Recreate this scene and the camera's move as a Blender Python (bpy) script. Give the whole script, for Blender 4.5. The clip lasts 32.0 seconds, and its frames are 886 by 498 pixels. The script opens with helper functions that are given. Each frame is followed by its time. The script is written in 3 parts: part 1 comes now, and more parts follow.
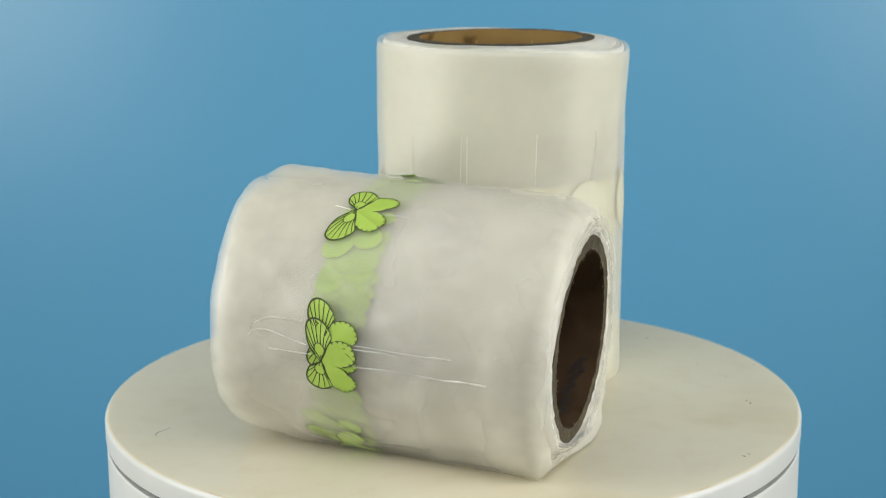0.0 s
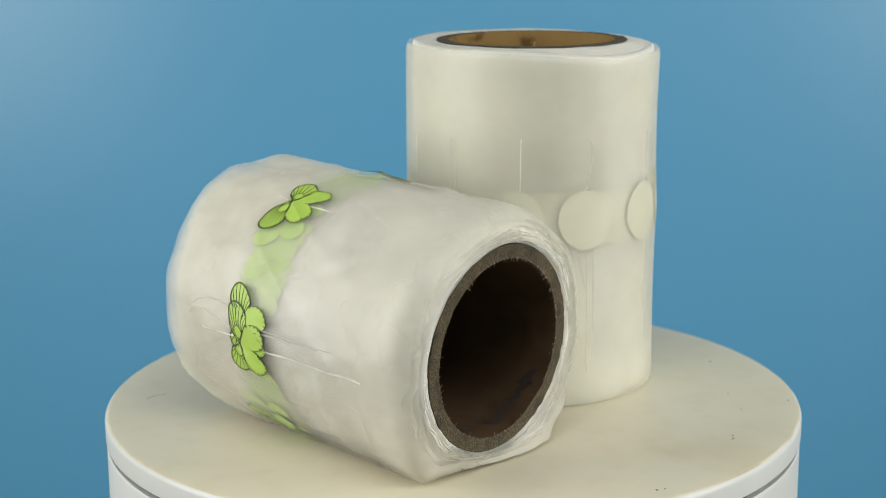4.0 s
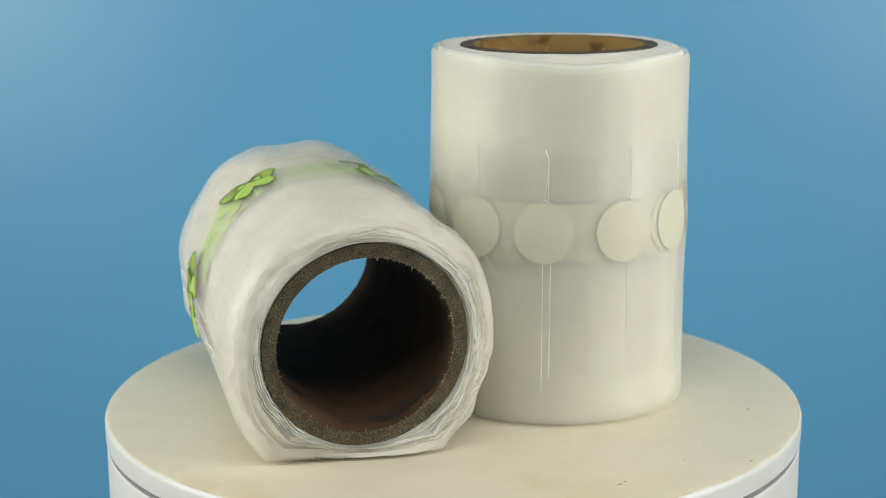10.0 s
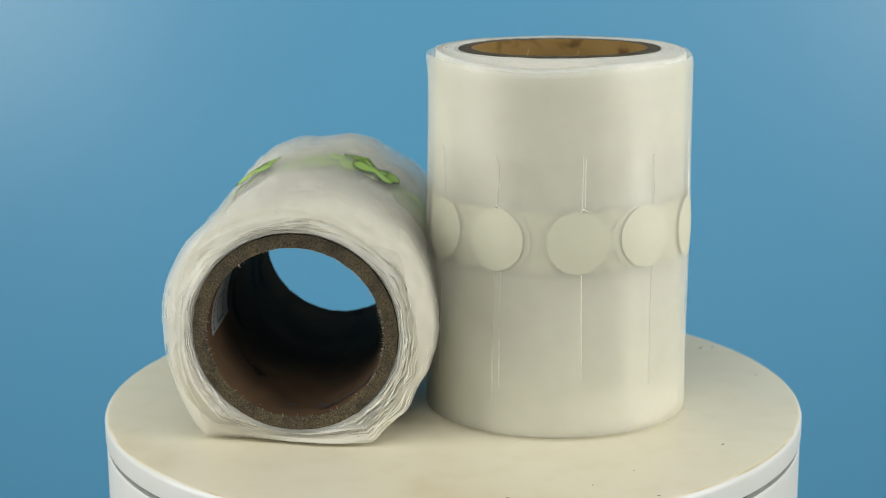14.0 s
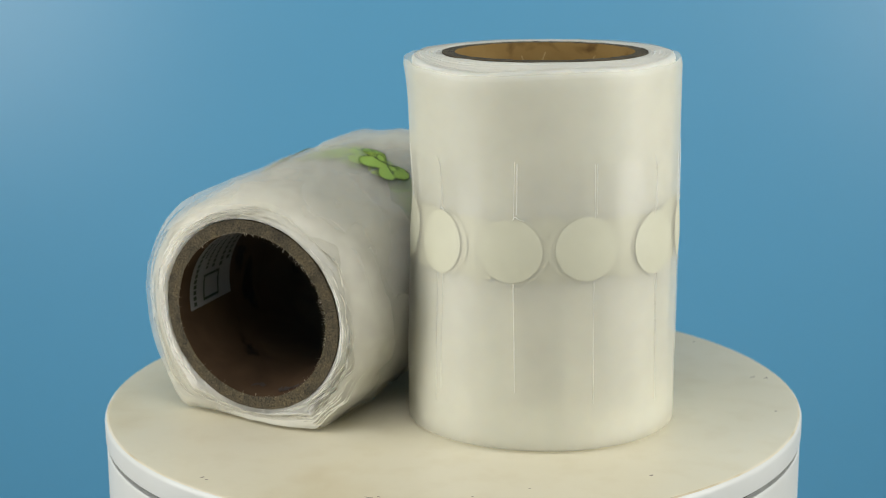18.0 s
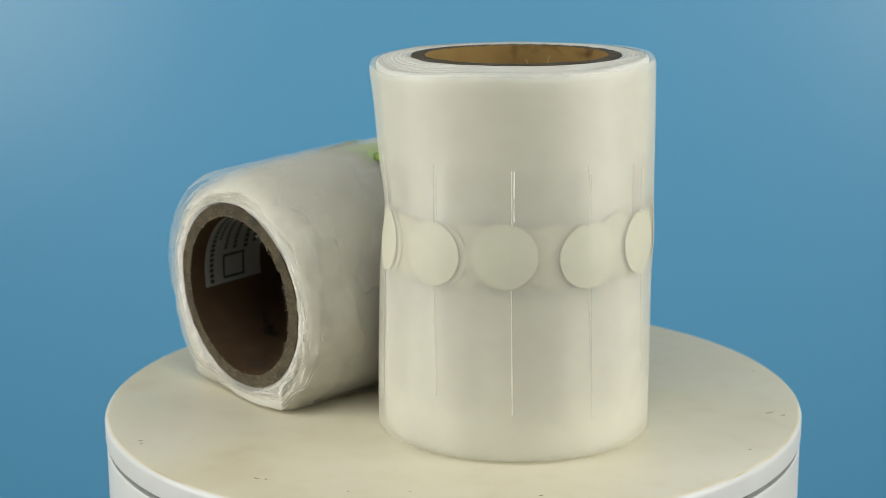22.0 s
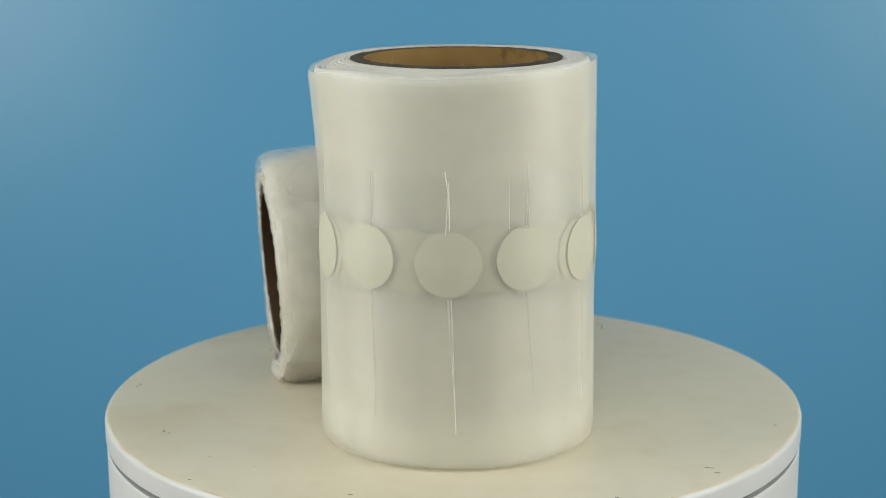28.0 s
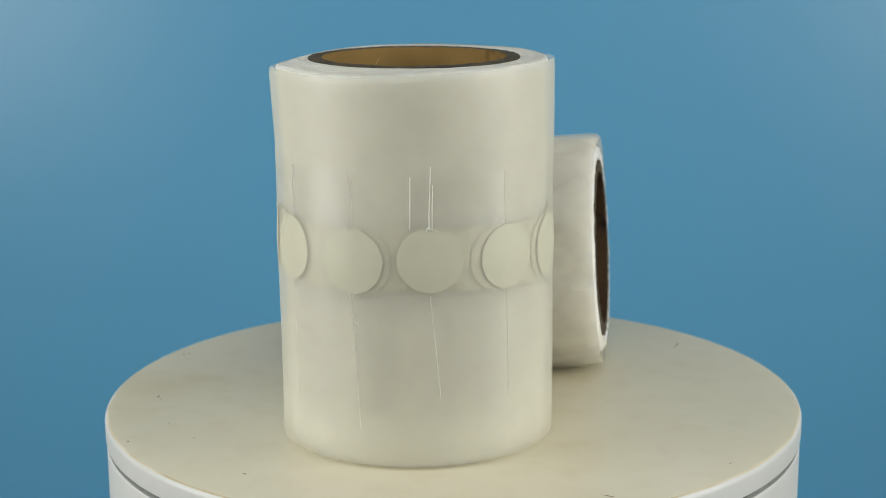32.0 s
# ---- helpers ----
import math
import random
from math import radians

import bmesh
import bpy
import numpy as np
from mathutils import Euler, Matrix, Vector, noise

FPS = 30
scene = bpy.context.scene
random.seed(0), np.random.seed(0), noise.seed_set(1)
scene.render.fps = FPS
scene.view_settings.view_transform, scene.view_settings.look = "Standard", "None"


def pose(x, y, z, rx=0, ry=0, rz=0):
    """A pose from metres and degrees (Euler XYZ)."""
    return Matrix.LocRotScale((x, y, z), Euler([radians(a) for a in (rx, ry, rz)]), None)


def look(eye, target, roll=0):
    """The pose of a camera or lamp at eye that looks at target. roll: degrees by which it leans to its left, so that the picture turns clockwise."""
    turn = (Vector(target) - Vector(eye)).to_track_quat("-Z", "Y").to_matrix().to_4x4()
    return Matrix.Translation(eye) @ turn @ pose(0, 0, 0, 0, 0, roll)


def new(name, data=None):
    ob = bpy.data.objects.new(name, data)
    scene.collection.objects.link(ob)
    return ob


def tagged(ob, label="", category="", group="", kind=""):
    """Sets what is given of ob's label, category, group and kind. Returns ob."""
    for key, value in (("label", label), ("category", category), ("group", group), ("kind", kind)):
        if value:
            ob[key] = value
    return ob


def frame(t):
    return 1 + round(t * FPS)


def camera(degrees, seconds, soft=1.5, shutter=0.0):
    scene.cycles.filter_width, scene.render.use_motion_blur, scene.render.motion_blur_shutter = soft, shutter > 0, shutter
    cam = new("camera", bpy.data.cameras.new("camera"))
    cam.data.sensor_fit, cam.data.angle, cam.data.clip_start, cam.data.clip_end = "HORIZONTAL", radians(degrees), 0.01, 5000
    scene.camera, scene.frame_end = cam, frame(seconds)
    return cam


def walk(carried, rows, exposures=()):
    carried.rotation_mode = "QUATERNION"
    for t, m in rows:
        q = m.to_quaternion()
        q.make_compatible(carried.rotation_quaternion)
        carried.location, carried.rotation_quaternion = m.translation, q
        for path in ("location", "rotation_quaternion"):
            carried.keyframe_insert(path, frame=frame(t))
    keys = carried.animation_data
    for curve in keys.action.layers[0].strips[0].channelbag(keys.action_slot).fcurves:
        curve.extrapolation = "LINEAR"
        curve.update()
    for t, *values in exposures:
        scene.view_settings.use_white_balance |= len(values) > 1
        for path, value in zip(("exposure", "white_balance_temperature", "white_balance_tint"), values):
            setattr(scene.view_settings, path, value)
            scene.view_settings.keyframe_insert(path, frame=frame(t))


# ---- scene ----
# One turntable radius; all sizes below are given in it.
U = 0.16
SECONDS = 32.0


def spin(t):
    """The turntable's angle in degrees at t seconds; it turns clockwise seen from above."""
    return -5.3037 * (t - 16) + 0.0017 * (t - 16) ** 2


# ---- camera ----
EYE = Vector((0, -4.4789, 1.4359)) * U
PITCH, YAW = 0.2210, -0.0058
AHEAD = Vector((math.sin(YAW) * math.cos(PITCH), math.cos(YAW) * math.cos(PITCH), -math.sin(PITCH)))
cam = camera(31.0, SECONDS, soft=0.8)
cam.data.dof.use_dof, cam.data.dof.focus_distance, cam.data.dof.aperture_fstop = True, 0.625, 15.0
STAND = look(EYE, EYE + AHEAD, -0.3495)
walk(cam, [(0, STAND), (SECONDS, STAND)], [(0, 0.0), (1, -0.21), (2, -0.13), (3, -0.13), (6, 0.01), (8, 0.0), (10, 0.0), (17, -0.05), (21, -0.08), (25, -0.19), (28, -0.23), (SECONDS, -0.27)])

# ---- light: two soft boxes beside the camera, and an added fill overhead ----
world = bpy.data.worlds.new("studio")
scene.world = world
world.use_nodes = True
world.node_tree.nodes["Background"].inputs["Color"].default_value = (1.0, 0.985, 0.92, 1)
world.node_tree.nodes["Background"].inputs["Strength"].default_value = 0.235


def soft_box(name, eye, target, width, height, watts, colour):
    data = bpy.data.lights.new(name, "AREA")
    data.shape, data.size, data.size_y = "RECTANGLE", width, height
    data.energy, data.color = watts, colour
    ob = new(name, data)
    ob.matrix_world = look(eye, target)
    return ob


soft_box("soft_box_west", (-0.89, -0.28, 0.24), (0, 0.0, 0.06), 0.5, 0.8, 7.6, (1.0, 0.98, 0.925))
soft_box("soft_box_east", (0.91, -0.32, 0.28), (0, 0.0, 0.06), 0.5, 0.8, 8.0, (1.0, 0.98, 0.925))
# Added fill with no known source, set forward to brighten the rolls' fronts.
soft_box("fill_overhead", (0.0, -0.56, 0.95), (0, -0.05, 0.05), 0.8, 0.6, 4.6, (1.0, 0.98, 0.925))

# ---- materials ----


def shader(name, colour, rough=0.5, **more):
    m = bpy.data.materials.new(name)
    m.use_nodes = True
    b = m.node_tree.nodes["Principled BSDF"]
    b.inputs["Base Color"].default_value = (*colour, 1)
    b.inputs["Roughness"].default_value = rough
    for key, value in more.items():
        b.inputs[key.replace("_", " ").title().replace("Ior", "IOR")].default_value = value
    return m, m.node_tree.nodes, m.node_tree.links, b


def noise_ramp(nodes, links, scale, stops, detail=4.0, stretch=None, kind="Object", distortion=0.0):
    """A noise at the given scale through a colour ramp; stops: (place, colour)."""
    co = nodes.new("ShaderNodeTexCoord")
    n = nodes.new("ShaderNodeTexNoise")
    n.inputs["Scale"].default_value, n.inputs["Detail"].default_value = scale, detail
    n.inputs["Distortion"].default_value = distortion
    if stretch:
        mp = nodes.new("ShaderNodeMapping")
        mp.inputs["Scale"].default_value = stretch
        links.new(co.outputs[kind], mp.inputs["Vector"])
        links.new(mp.outputs["Vector"], n.inputs["Vector"])
    else:
        links.new(co.outputs[kind], n.inputs["Vector"])
    r = nodes.new("ShaderNodeValToRGB")
    while len(r.color_ramp.elements) < len(stops):
        r.color_ramp.elements.new(0.5)
    for e, (place, c) in zip(r.color_ramp.elements, stops):
        e.position, e.color = place, (*c, 1)
    links.new(n.outputs["Fac"], r.inputs["Fac"])
    return r, n


def multiply(nodes, links, a, b, fac=1.0):
    mix = nodes.new("ShaderNodeMix")
    mix.data_type, mix.blend_type = "RGBA", "MULTIPLY"
    mix.inputs["Factor"].default_value = fac
    links.new(a, mix.inputs[6])
    links.new(b, mix.inputs[7])
    return mix.outputs[2]


def bump(nodes, links, b, height, strength, distance):
    n = nodes.new("ShaderNodeBump")
    n.inputs["Strength"].default_value, n.inputs["Distance"].default_value = strength, distance
    links.new(height, n.inputs["Height"])
    links.new(n.outputs["Normal"], b.inputs["Normal"])


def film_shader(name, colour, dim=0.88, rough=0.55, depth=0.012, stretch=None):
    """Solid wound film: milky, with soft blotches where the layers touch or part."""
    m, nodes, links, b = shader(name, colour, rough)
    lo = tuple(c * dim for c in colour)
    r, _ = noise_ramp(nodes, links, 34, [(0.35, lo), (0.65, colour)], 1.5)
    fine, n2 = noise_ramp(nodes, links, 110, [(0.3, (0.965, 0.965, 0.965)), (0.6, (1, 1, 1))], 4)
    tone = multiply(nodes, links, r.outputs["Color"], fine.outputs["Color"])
    if stretch:
        streak, _ = noise_ramp(nodes, links, 55, [(0.36, (0.90, 0.915, 0.915)), (0.56, (1, 1, 1))], 4, stretch)
        tone = multiply(nodes, links, tone, streak.outputs["Color"])
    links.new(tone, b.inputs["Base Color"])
    bump(nodes, links, b, n2.outputs["Fac"], 0.10, 0.002)
    b.inputs["Subsurface Weight"].default_value = 0.8
    b.inputs["Subsurface Radius"].default_value = (1.0, 0.92, 0.8)
    b.inputs["Subsurface Scale"].default_value = depth
    return m


def veil_shader(name, colour, alpha, gloss, rough=0.3, blotch=0.25, dim=1.0, packed=()):
    """A thin milky sheet: part clear, part scattering to both sides, with a little gloss.
    packed: (share of the lying roll's length, factor), how crumpled and so how milky the sheet is there."""
    m, nodes, links, b = shader(name, colour, rough)
    nodes.remove(b)
    out = nodes["Material Output"]
    diffuse, through_light, clear, shine = (nodes.new("ShaderNodeBsdf" + k) for k in ("Diffuse", "Translucent", "Transparent", "Glossy"))
    for node in (diffuse, through_light):
        node.inputs["Color"].default_value = (*colour, 1)
    if dim < 1:
        tone, _ = noise_ramp(nodes, links, 30, [(0.36, tuple(c * dim for c in colour)), (0.60, colour)], 2.5)
        for node in (diffuse, through_light):
            links.new(tone.outputs["Color"], node.inputs["Color"])
    shine.inputs["Roughness"].default_value = rough
    ar, _ = noise_ramp(nodes, links, 24, [(0.3, (alpha * (1 - blotch),) * 3), (0.7, (min(1, alpha * (1 + blotch)),) * 3)], 3)
    share = ar.outputs["Color"]
    if packed:
        co, axes, along_x, ramp = (nodes.new("ShaderNode" + k) for k in ("TexCoord", "SeparateXYZ", "Math", "ValToRGB"))
        along_x.operation, along_x.inputs[1].default_value = "DIVIDE", 0.1437
        while len(ramp.color_ramp.elements) < len(packed):
            ramp.color_ramp.elements.new(0.5)
        for e, (at, k) in zip(ramp.color_ramp.elements, packed):
            e.position, e.color = at, (k, k, k, 1)
        links.new(co.outputs["Object"], axes.inputs[0])
        links.new(axes.outputs["X"], along_x.inputs[0])
        links.new(along_x.outputs[0], ramp.inputs["Fac"])
        share = multiply(nodes, links, share, ramp.outputs["Color"])

    def blend(fac, p, q):
        mix = nodes.new("ShaderNodeMixShader")
        if isinstance(fac, float):
            mix.inputs["Fac"].default_value = fac
        else:
            links.new(fac, mix.inputs["Fac"])
        links.new(p, mix.inputs[1])
        links.new(q, mix.inputs[2])
        return mix.outputs[0]

    milk = blend(0.45, diffuse.outputs[0], through_light.outputs[0])
    body = blend(share, clear.outputs[0], milk)
    links.new(blend(gloss, body, shine.outputs[0]), out.inputs["Surface"])
    return m


FILM = film_shader("milky_film", (0.845, 0.841, 0.748), 0.97, 0.60, 0.016, stretch=(1, 1, 0.12))
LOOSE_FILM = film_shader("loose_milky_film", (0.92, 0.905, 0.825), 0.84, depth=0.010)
VEIL = veil_shader("thin_film", (0.89, 0.878, 0.786), 0.33, 0.030, 0.45, 0.12)
PACKED = ((0.0, 1.5), (0.17, 1.0), (0.30, 0.80), (0.56, 0.92), (0.74, 1.4), (1.0, 1.7))
LOOSE_VEIL = veil_shader("loose_thin_film", (0.945, 0.93, 0.855), 0.32, 0.02, 0.45, 0.5, 0.94, packed=PACKED)
OUTER_VEIL = veil_shader("outermost_thin_film", (0.945, 0.93, 0.855), 0.20, 0.025, 0.40, 0.5, packed=PACKED)
RIM_VEIL = veil_shader("thin_film_edge", (0.92, 0.91, 0.85), 0.45, 0.02)
CLEAR = veil_shader("clear_tab", (0.66, 0.66, 0.60), 0.05, 0.05, 0.25)
PLEAT_VEIL = veil_shader("pleated_film_edge", (0.93, 0.92, 0.85), 0.70, 0.02, 0.45, 0.25)
SHEER = veil_shader("sheer_film_corner", (0.90, 0.89, 0.82), 0.13, 0.01, 0.5, 0.3)
CREASE = veil_shader("crease", (0.95, 0.94, 0.90), 0.42, 0.06, 0.25, 0.5)
BOLD_CREASE = veil_shader("bold_crease", (0.96, 0.96, 0.93), 0.62, 0.10, 0.25, 0.4)


# Colour darkened to offset the overhead fill on the roll's end.
DIMMED_END_FILM = film_shader("dimmed_film_end", (0.78, 0.76, 0.665), 0.95, 0.75)
nodes, links = DIMMED_END_FILM.node_tree.nodes, DIMMED_END_FILM.node_tree.links
co, wave = nodes.new("ShaderNodeTexCoord"), nodes.new("ShaderNodeTexWave")
wave.wave_type, wave.rings_direction = "RINGS", "Z"
wave.inputs["Scale"].default_value, wave.inputs["Distortion"].default_value, wave.inputs["Detail"].default_value = 190, 3.0, 3.0
links.new(co.outputs["Object"], wave.inputs["Vector"])
bump(nodes, links, nodes["Principled BSDF"], wave.outputs["Fac"], 0.5, 0.0008)


def cardboard(name, colour, dark):
    m, nodes, links, b = shader(name, colour, 0.85)
    mid = tuple((p + q) / 2 for p, q in zip(colour, dark))
    r, n = noise_ramp(nodes, links, 1500, [(0.36, dark), (0.45, mid), (0.58, colour), (0.70, tuple(1.5 * c for c in colour))], 6, kind="Object")
    r2, _ = noise_ramp(nodes, links, 150, [(0.34, (0.55, 0.53, 0.50)), (0.50, (0.95, 0.95, 0.93)), (0.68, (1.2, 1.15, 1.0))], 4)
    links.new(multiply(nodes, links, r.outputs["Color"], r2.outputs["Color"]), b.inputs["Base Color"])
    bump(nodes, links, b, n.outputs["Fac"], 0.6, 0.0012)
    return m


CORE_EDGE = cardboard("core_edge", (0.112, 0.090, 0.052), (0.028, 0.021, 0.012))


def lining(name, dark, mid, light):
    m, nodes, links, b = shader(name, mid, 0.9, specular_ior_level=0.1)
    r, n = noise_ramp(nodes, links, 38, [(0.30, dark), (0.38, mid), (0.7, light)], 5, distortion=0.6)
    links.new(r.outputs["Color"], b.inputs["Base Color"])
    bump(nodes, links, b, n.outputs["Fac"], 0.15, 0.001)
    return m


# Kraft colour darkened for the shade inside the lying roll's core.
SHADED_CORE_BORE = lining("core_bore", (0.018, 0.013, 0.010), (0.064, 0.039, 0.022), (0.092, 0.056, 0.031))
# Kraft colour lightened for the light that enters the standing roll from above.
LIT_KRAFT_BORE = lining("lit_kraft_core_bore", (0.14, 0.085, 0.032), (0.295, 0.19, 0.068), (0.36, 0.24, 0.09))
GOLD_FIBRE = shader("torn_kraft_fibre", (0.52, 0.38, 0.17), 0.85)[0]
FIBRE = shader("paper_fibre", (0.52, 0.44, 0.32), 0.9)[0]

m, nodes, links, b = shader("cream_laminate", (0.74, 0.68, 0.56), 0.46)
r, n = noise_ramp(nodes, links, 9, [(0.30, (0.655, 0.582, 0.400)), (0.44, (0.718, 0.669, 0.508)), (0.75, (0.742, 0.706, 0.572))], 5)
r2, n2 = noise_ramp(nodes, links, 70, [(0.34, (0.97, 0.962, 0.945)), (0.50, (1, 1, 1))], 6)
links.new(multiply(nodes, links, r.outputs["Color"], r2.outputs["Color"]), b.inputs["Base Color"])
bump(nodes, links, b, n2.outputs["Fac"], 0.05, 0.0005)
LAMINATE = m
m, nodes, links, b = shader("white_edge_band", (0.74, 0.75, 0.71), 0.35)
r, n = noise_ramp(nodes, links, 25, [(0.3, (0.645, 0.665, 0.635)), (0.7, (0.70, 0.72, 0.70))], 4)
links.new(r.outputs["Color"], b.inputs["Base Color"])
BAND = m
m, nodes, links, b = shader("worn_rim", (0.60, 0.53, 0.36), 0.5)
r, n = noise_ramp(nodes, links, 38, [(0.34, (0.58, 0.50, 0.33)), (0.5, (0.70, 0.64, 0.48)), (0.66, (0.76, 0.72, 0.60))], 5)
links.new(r.outputs["Color"], b.inputs["Base Color"])
WORN = m
# Near-black colour that stands for the shade in the gap.
GAP_SHADE = shader("gap_shade", (0.006, 0.006, 0.007), 0.8)[0]
SCUFF = shader("grey_scuff", (0.30, 0.26, 0.21), 0.8)[0]

m, nodes, links, b = shader("blue_backdrop", (0.127, 0.500, 0.820), 0.36, specular_ior_level=1.0)
r, n = noise_ramp(nodes, links, 2.2, [(0.3, (0.134, 0.486, 0.795)), (0.7, (0.141, 0.508, 0.825))], 3)
links.new(r.outputs["Color"], b.inputs["Base Color"])
BLUE = m
m, nodes, links, b = shader("studio_wall", (0.75, 0.75, 0.73), 0.9)
r, n = noise_ramp(nodes, links, 3, [(0.3, (0.72, 0.72, 0.70)), (0.7, (0.77, 0.77, 0.75))], 4)
links.new(r.outputs["Color"], b.inputs["Base Color"])
WALL = m
# Unseen floor, greyed to cut the bounce on to the backdrop.
m, nodes, links, b = shader("grey_studio_floor", (0.20, 0.20, 0.205), 0.7)
r, n = noise_ramp(nodes, links, 4, [(0.3, (0.19, 0.19, 0.195)), (0.7, (0.215, 0.215, 0.22))], 5)
links.new(r.outputs["Color"], b.inputs["Base Color"])
GREY_FLOOR = m

m, nodes, links, b = shader("lime_print", (0.40, 0.62, 0.075), 0.5)
r, n = noise_ramp(nodes, links, 120, [(0.3, (0.405, 0.600, 0.090)), (0.7, (0.455, 0.655, 0.112))], 3)
links.new(r.outputs["Color"], b.inputs["Base Color"])
LIME = m
WING_INK = shader("dark_green_print", (0.055, 0.075, 0.022), 0.55)[0]
INK = shader("black_print", (0.02, 0.03, 0.012), 0.55)[0]
m, nodes, links, b = shader("cream_sticker_paper", (0.725, 0.72, 0.565), 0.6)
r, n = noise_ramp(nodes, links, 160, [(0.3, (0.71, 0.705, 0.55)), (0.7, (0.74, 0.735, 0.58))], 4)
links.new(r.outputs["Color"], b.inputs["Base Color"])
PAPER = m
m, nodes, links, b = shader("waxed_sticker_paper", (0.705, 0.69, 0.54), 0.6)
r, n = noise_ramp(nodes, links, 160, [(0.3, (0.69, 0.688, 0.535)), (0.7, (0.72, 0.716, 0.565))], 4)
links.new(r.outputs["Color"], b.inputs["Base Color"])
WAXED = m
m, nodes, links, b = shader("buried_sticker_paper", (0.72, 0.695, 0.50), 0.6)
r, n = noise_ramp(nodes, links, 60, [(0.3, (0.70, 0.665, 0.465)), (0.7, (0.76, 0.735, 0.56))], 4)
links.new(r.outputs["Color"], b.inputs["Base Color"])
BANDED = m
SMEAR = shader("smeared_ink", (0.032, 0.021, 0.015), 0.8)[0]
# White paper, its colour greyed for the shade within the tube.
SHADED_LABEL = shader("shaded_label_paper", (0.25, 0.25, 0.245), 0.7)[0]

# ---- mesh helpers ----


def mesh(name, verts, faces, material, parent=None, label="", smooth=True, kind="", sharp=40):
    data = bpy.data.meshes.new(name)
    data.from_pydata([tuple(v) for v in verts], [], faces)
    data.materials.append(material)
    if smooth:
        data.shade_smooth()
        data.set_sharp_from_angle(angle=radians(sharp))
    ob = new(name, data)
    ob.parent = parent
    return tagged(ob, label=label, kind=kind)


def sheet(rows, closed=True):
    """Verts and faces of a grid of points; each row is closed into a ring if asked."""
    verts, faces, n = [p for row in rows for p in row], [], len(rows[0])
    for i in range(len(rows) - 1):
        for j in range(n if closed else n - 1):
            k = (j + 1) % n
            faces.append((i * n + j, i * n + k, (i + 1) * n + k, (i + 1) * n + j))
    return verts, faces


def lathe(profile, steps=160):
    """A solid of revolution about z from (radius, z) pairs, in turntable radii."""
    return sheet([[Vector((r * math.cos(a), r * math.sin(a), z)) * U for a in (2 * math.pi * j / steps for j in range(steps))]
                  for r, z in profile])


def join(pieces):
    verts, faces = [], []
    for v, f in pieces:
        k = len(verts)
        verts += v
        faces += [tuple(i + k for i in q) for q in f]
    return verts, faces


# ---- studio: unseen floor, walls and ceiling added to close it, and the hanging blue sheet ----
FLOOR = -0.50


def slab(name, x0, x1, y0, y1, z0, z1, material):
    v = [(x, y, z) for z in (z0, z1) for y in (y0, y1) for x in (x0, x1)]
    f = [(0, 2, 3, 1), (4, 5, 7, 6), (0, 1, 5, 4), (2, 6, 7, 3), (0, 4, 6, 2), (1, 3, 7, 5)]
    return mesh(name, v, f, material, smooth=False, kind="structure")


slab("floor", -1.9, 1.9, -1.9, 1.9, FLOOR - 0.05, FLOOR - 0.004, GREY_FLOOR)
slab("ceiling", -1.9, 1.9, -1.9, 1.9, 1.6, 1.65, WALL)
slab("wall_north", -1.9, 1.9, 1.8, 1.9, FLOOR - 0.004, 1.6, WALL)
slab("wall_south", -1.9, 1.9, -1.9, -1.8, FLOOR - 0.004, 1.6, WALL)
slab("wall_west", -1.9, -1.8, -1.8, 1.8, FLOOR - 0.004, 1.6, WALL)
slab("wall_east", 1.8, 1.9, -1.8, 1.8, FLOOR - 0.004, 1.6, WALL)

BACK = 1.0
v, f = [], []
for i in range(41):
    for j in range(2):
        x = -1.5 + 3.0 * i / 40
        v.append((x, BACK + 0.006 * noise.noise(Vector((x * 2.2, j * 0.4, 0))) + (0.004 if j else 0), FLOOR + 0.004 + j * 1.75))
f = [(2 * i, 2 * i + 2, 2 * i + 3, 2 * i + 1) for i in range(40)]
backdrop = mesh("backdrop", v, f, BLUE, kind="structure")
tagged(backdrop, "smooth plain blue sheet hung as a backdrop")

# ---- turntable ----
turntable = tagged(new("turntable"), "round cream-topped rotating display turntable with white sides", "turntable")
turntable.location = (0, 0, FLOOR)
GAP, THICK = 0.016, 0.066


def lifted(verts):
    return [Vector(p) - Vector((0, 0, FLOOR)) for p in verts]


v, f = lathe([(0.0001, -THICK - GAP), (0.995, -THICK - GAP), (0.9965, -THICK - GAP - 0.002), (0.9975, -THICK - GAP - 0.012), (0.9975, FLOOR / U + 0.01), (0.993, FLOOR / U), (0.0001, FLOOR / U)])
mesh("base", lifted(v), f, BAND, turntable, "white drum base")
v, f = lathe([(0.0001, -THICK - GAP + 0.001), (0.980, -THICK - GAP + 0.001), (0.980, -THICK - 0.001), (0.0001, -THICK - 0.001)])
mesh("gap_drum", lifted(v), f, GAP_SHADE, turntable, "black drum for the shade in the gap below the turning plate")
data = bpy.data.meshes.new("top_plate")
rim = [(0.0001, 0), (0.5, 0), (0.9, 0), (0.984, 0), (0.9895, -0.0008)]
v, f = lathe(rim)
data.from_pydata([tuple(p) for p in v], [], f)
data.materials.append(LAMINATE)
data.shade_smooth()
top_plate = new("top_plate", data)
top_plate.parent = turntable
top_plate.location = (0, 0, -FLOOR)
tagged(top_plate, "cream laminate disc with yellowed stains and scuffs")
v, f = lathe([(0.9895, -0.0008), (0.992, -0.0017), (0.9945, -0.0035)])
mesh("worn_rim", v, f, WORN, top_plate, "yellowed worn rim line")
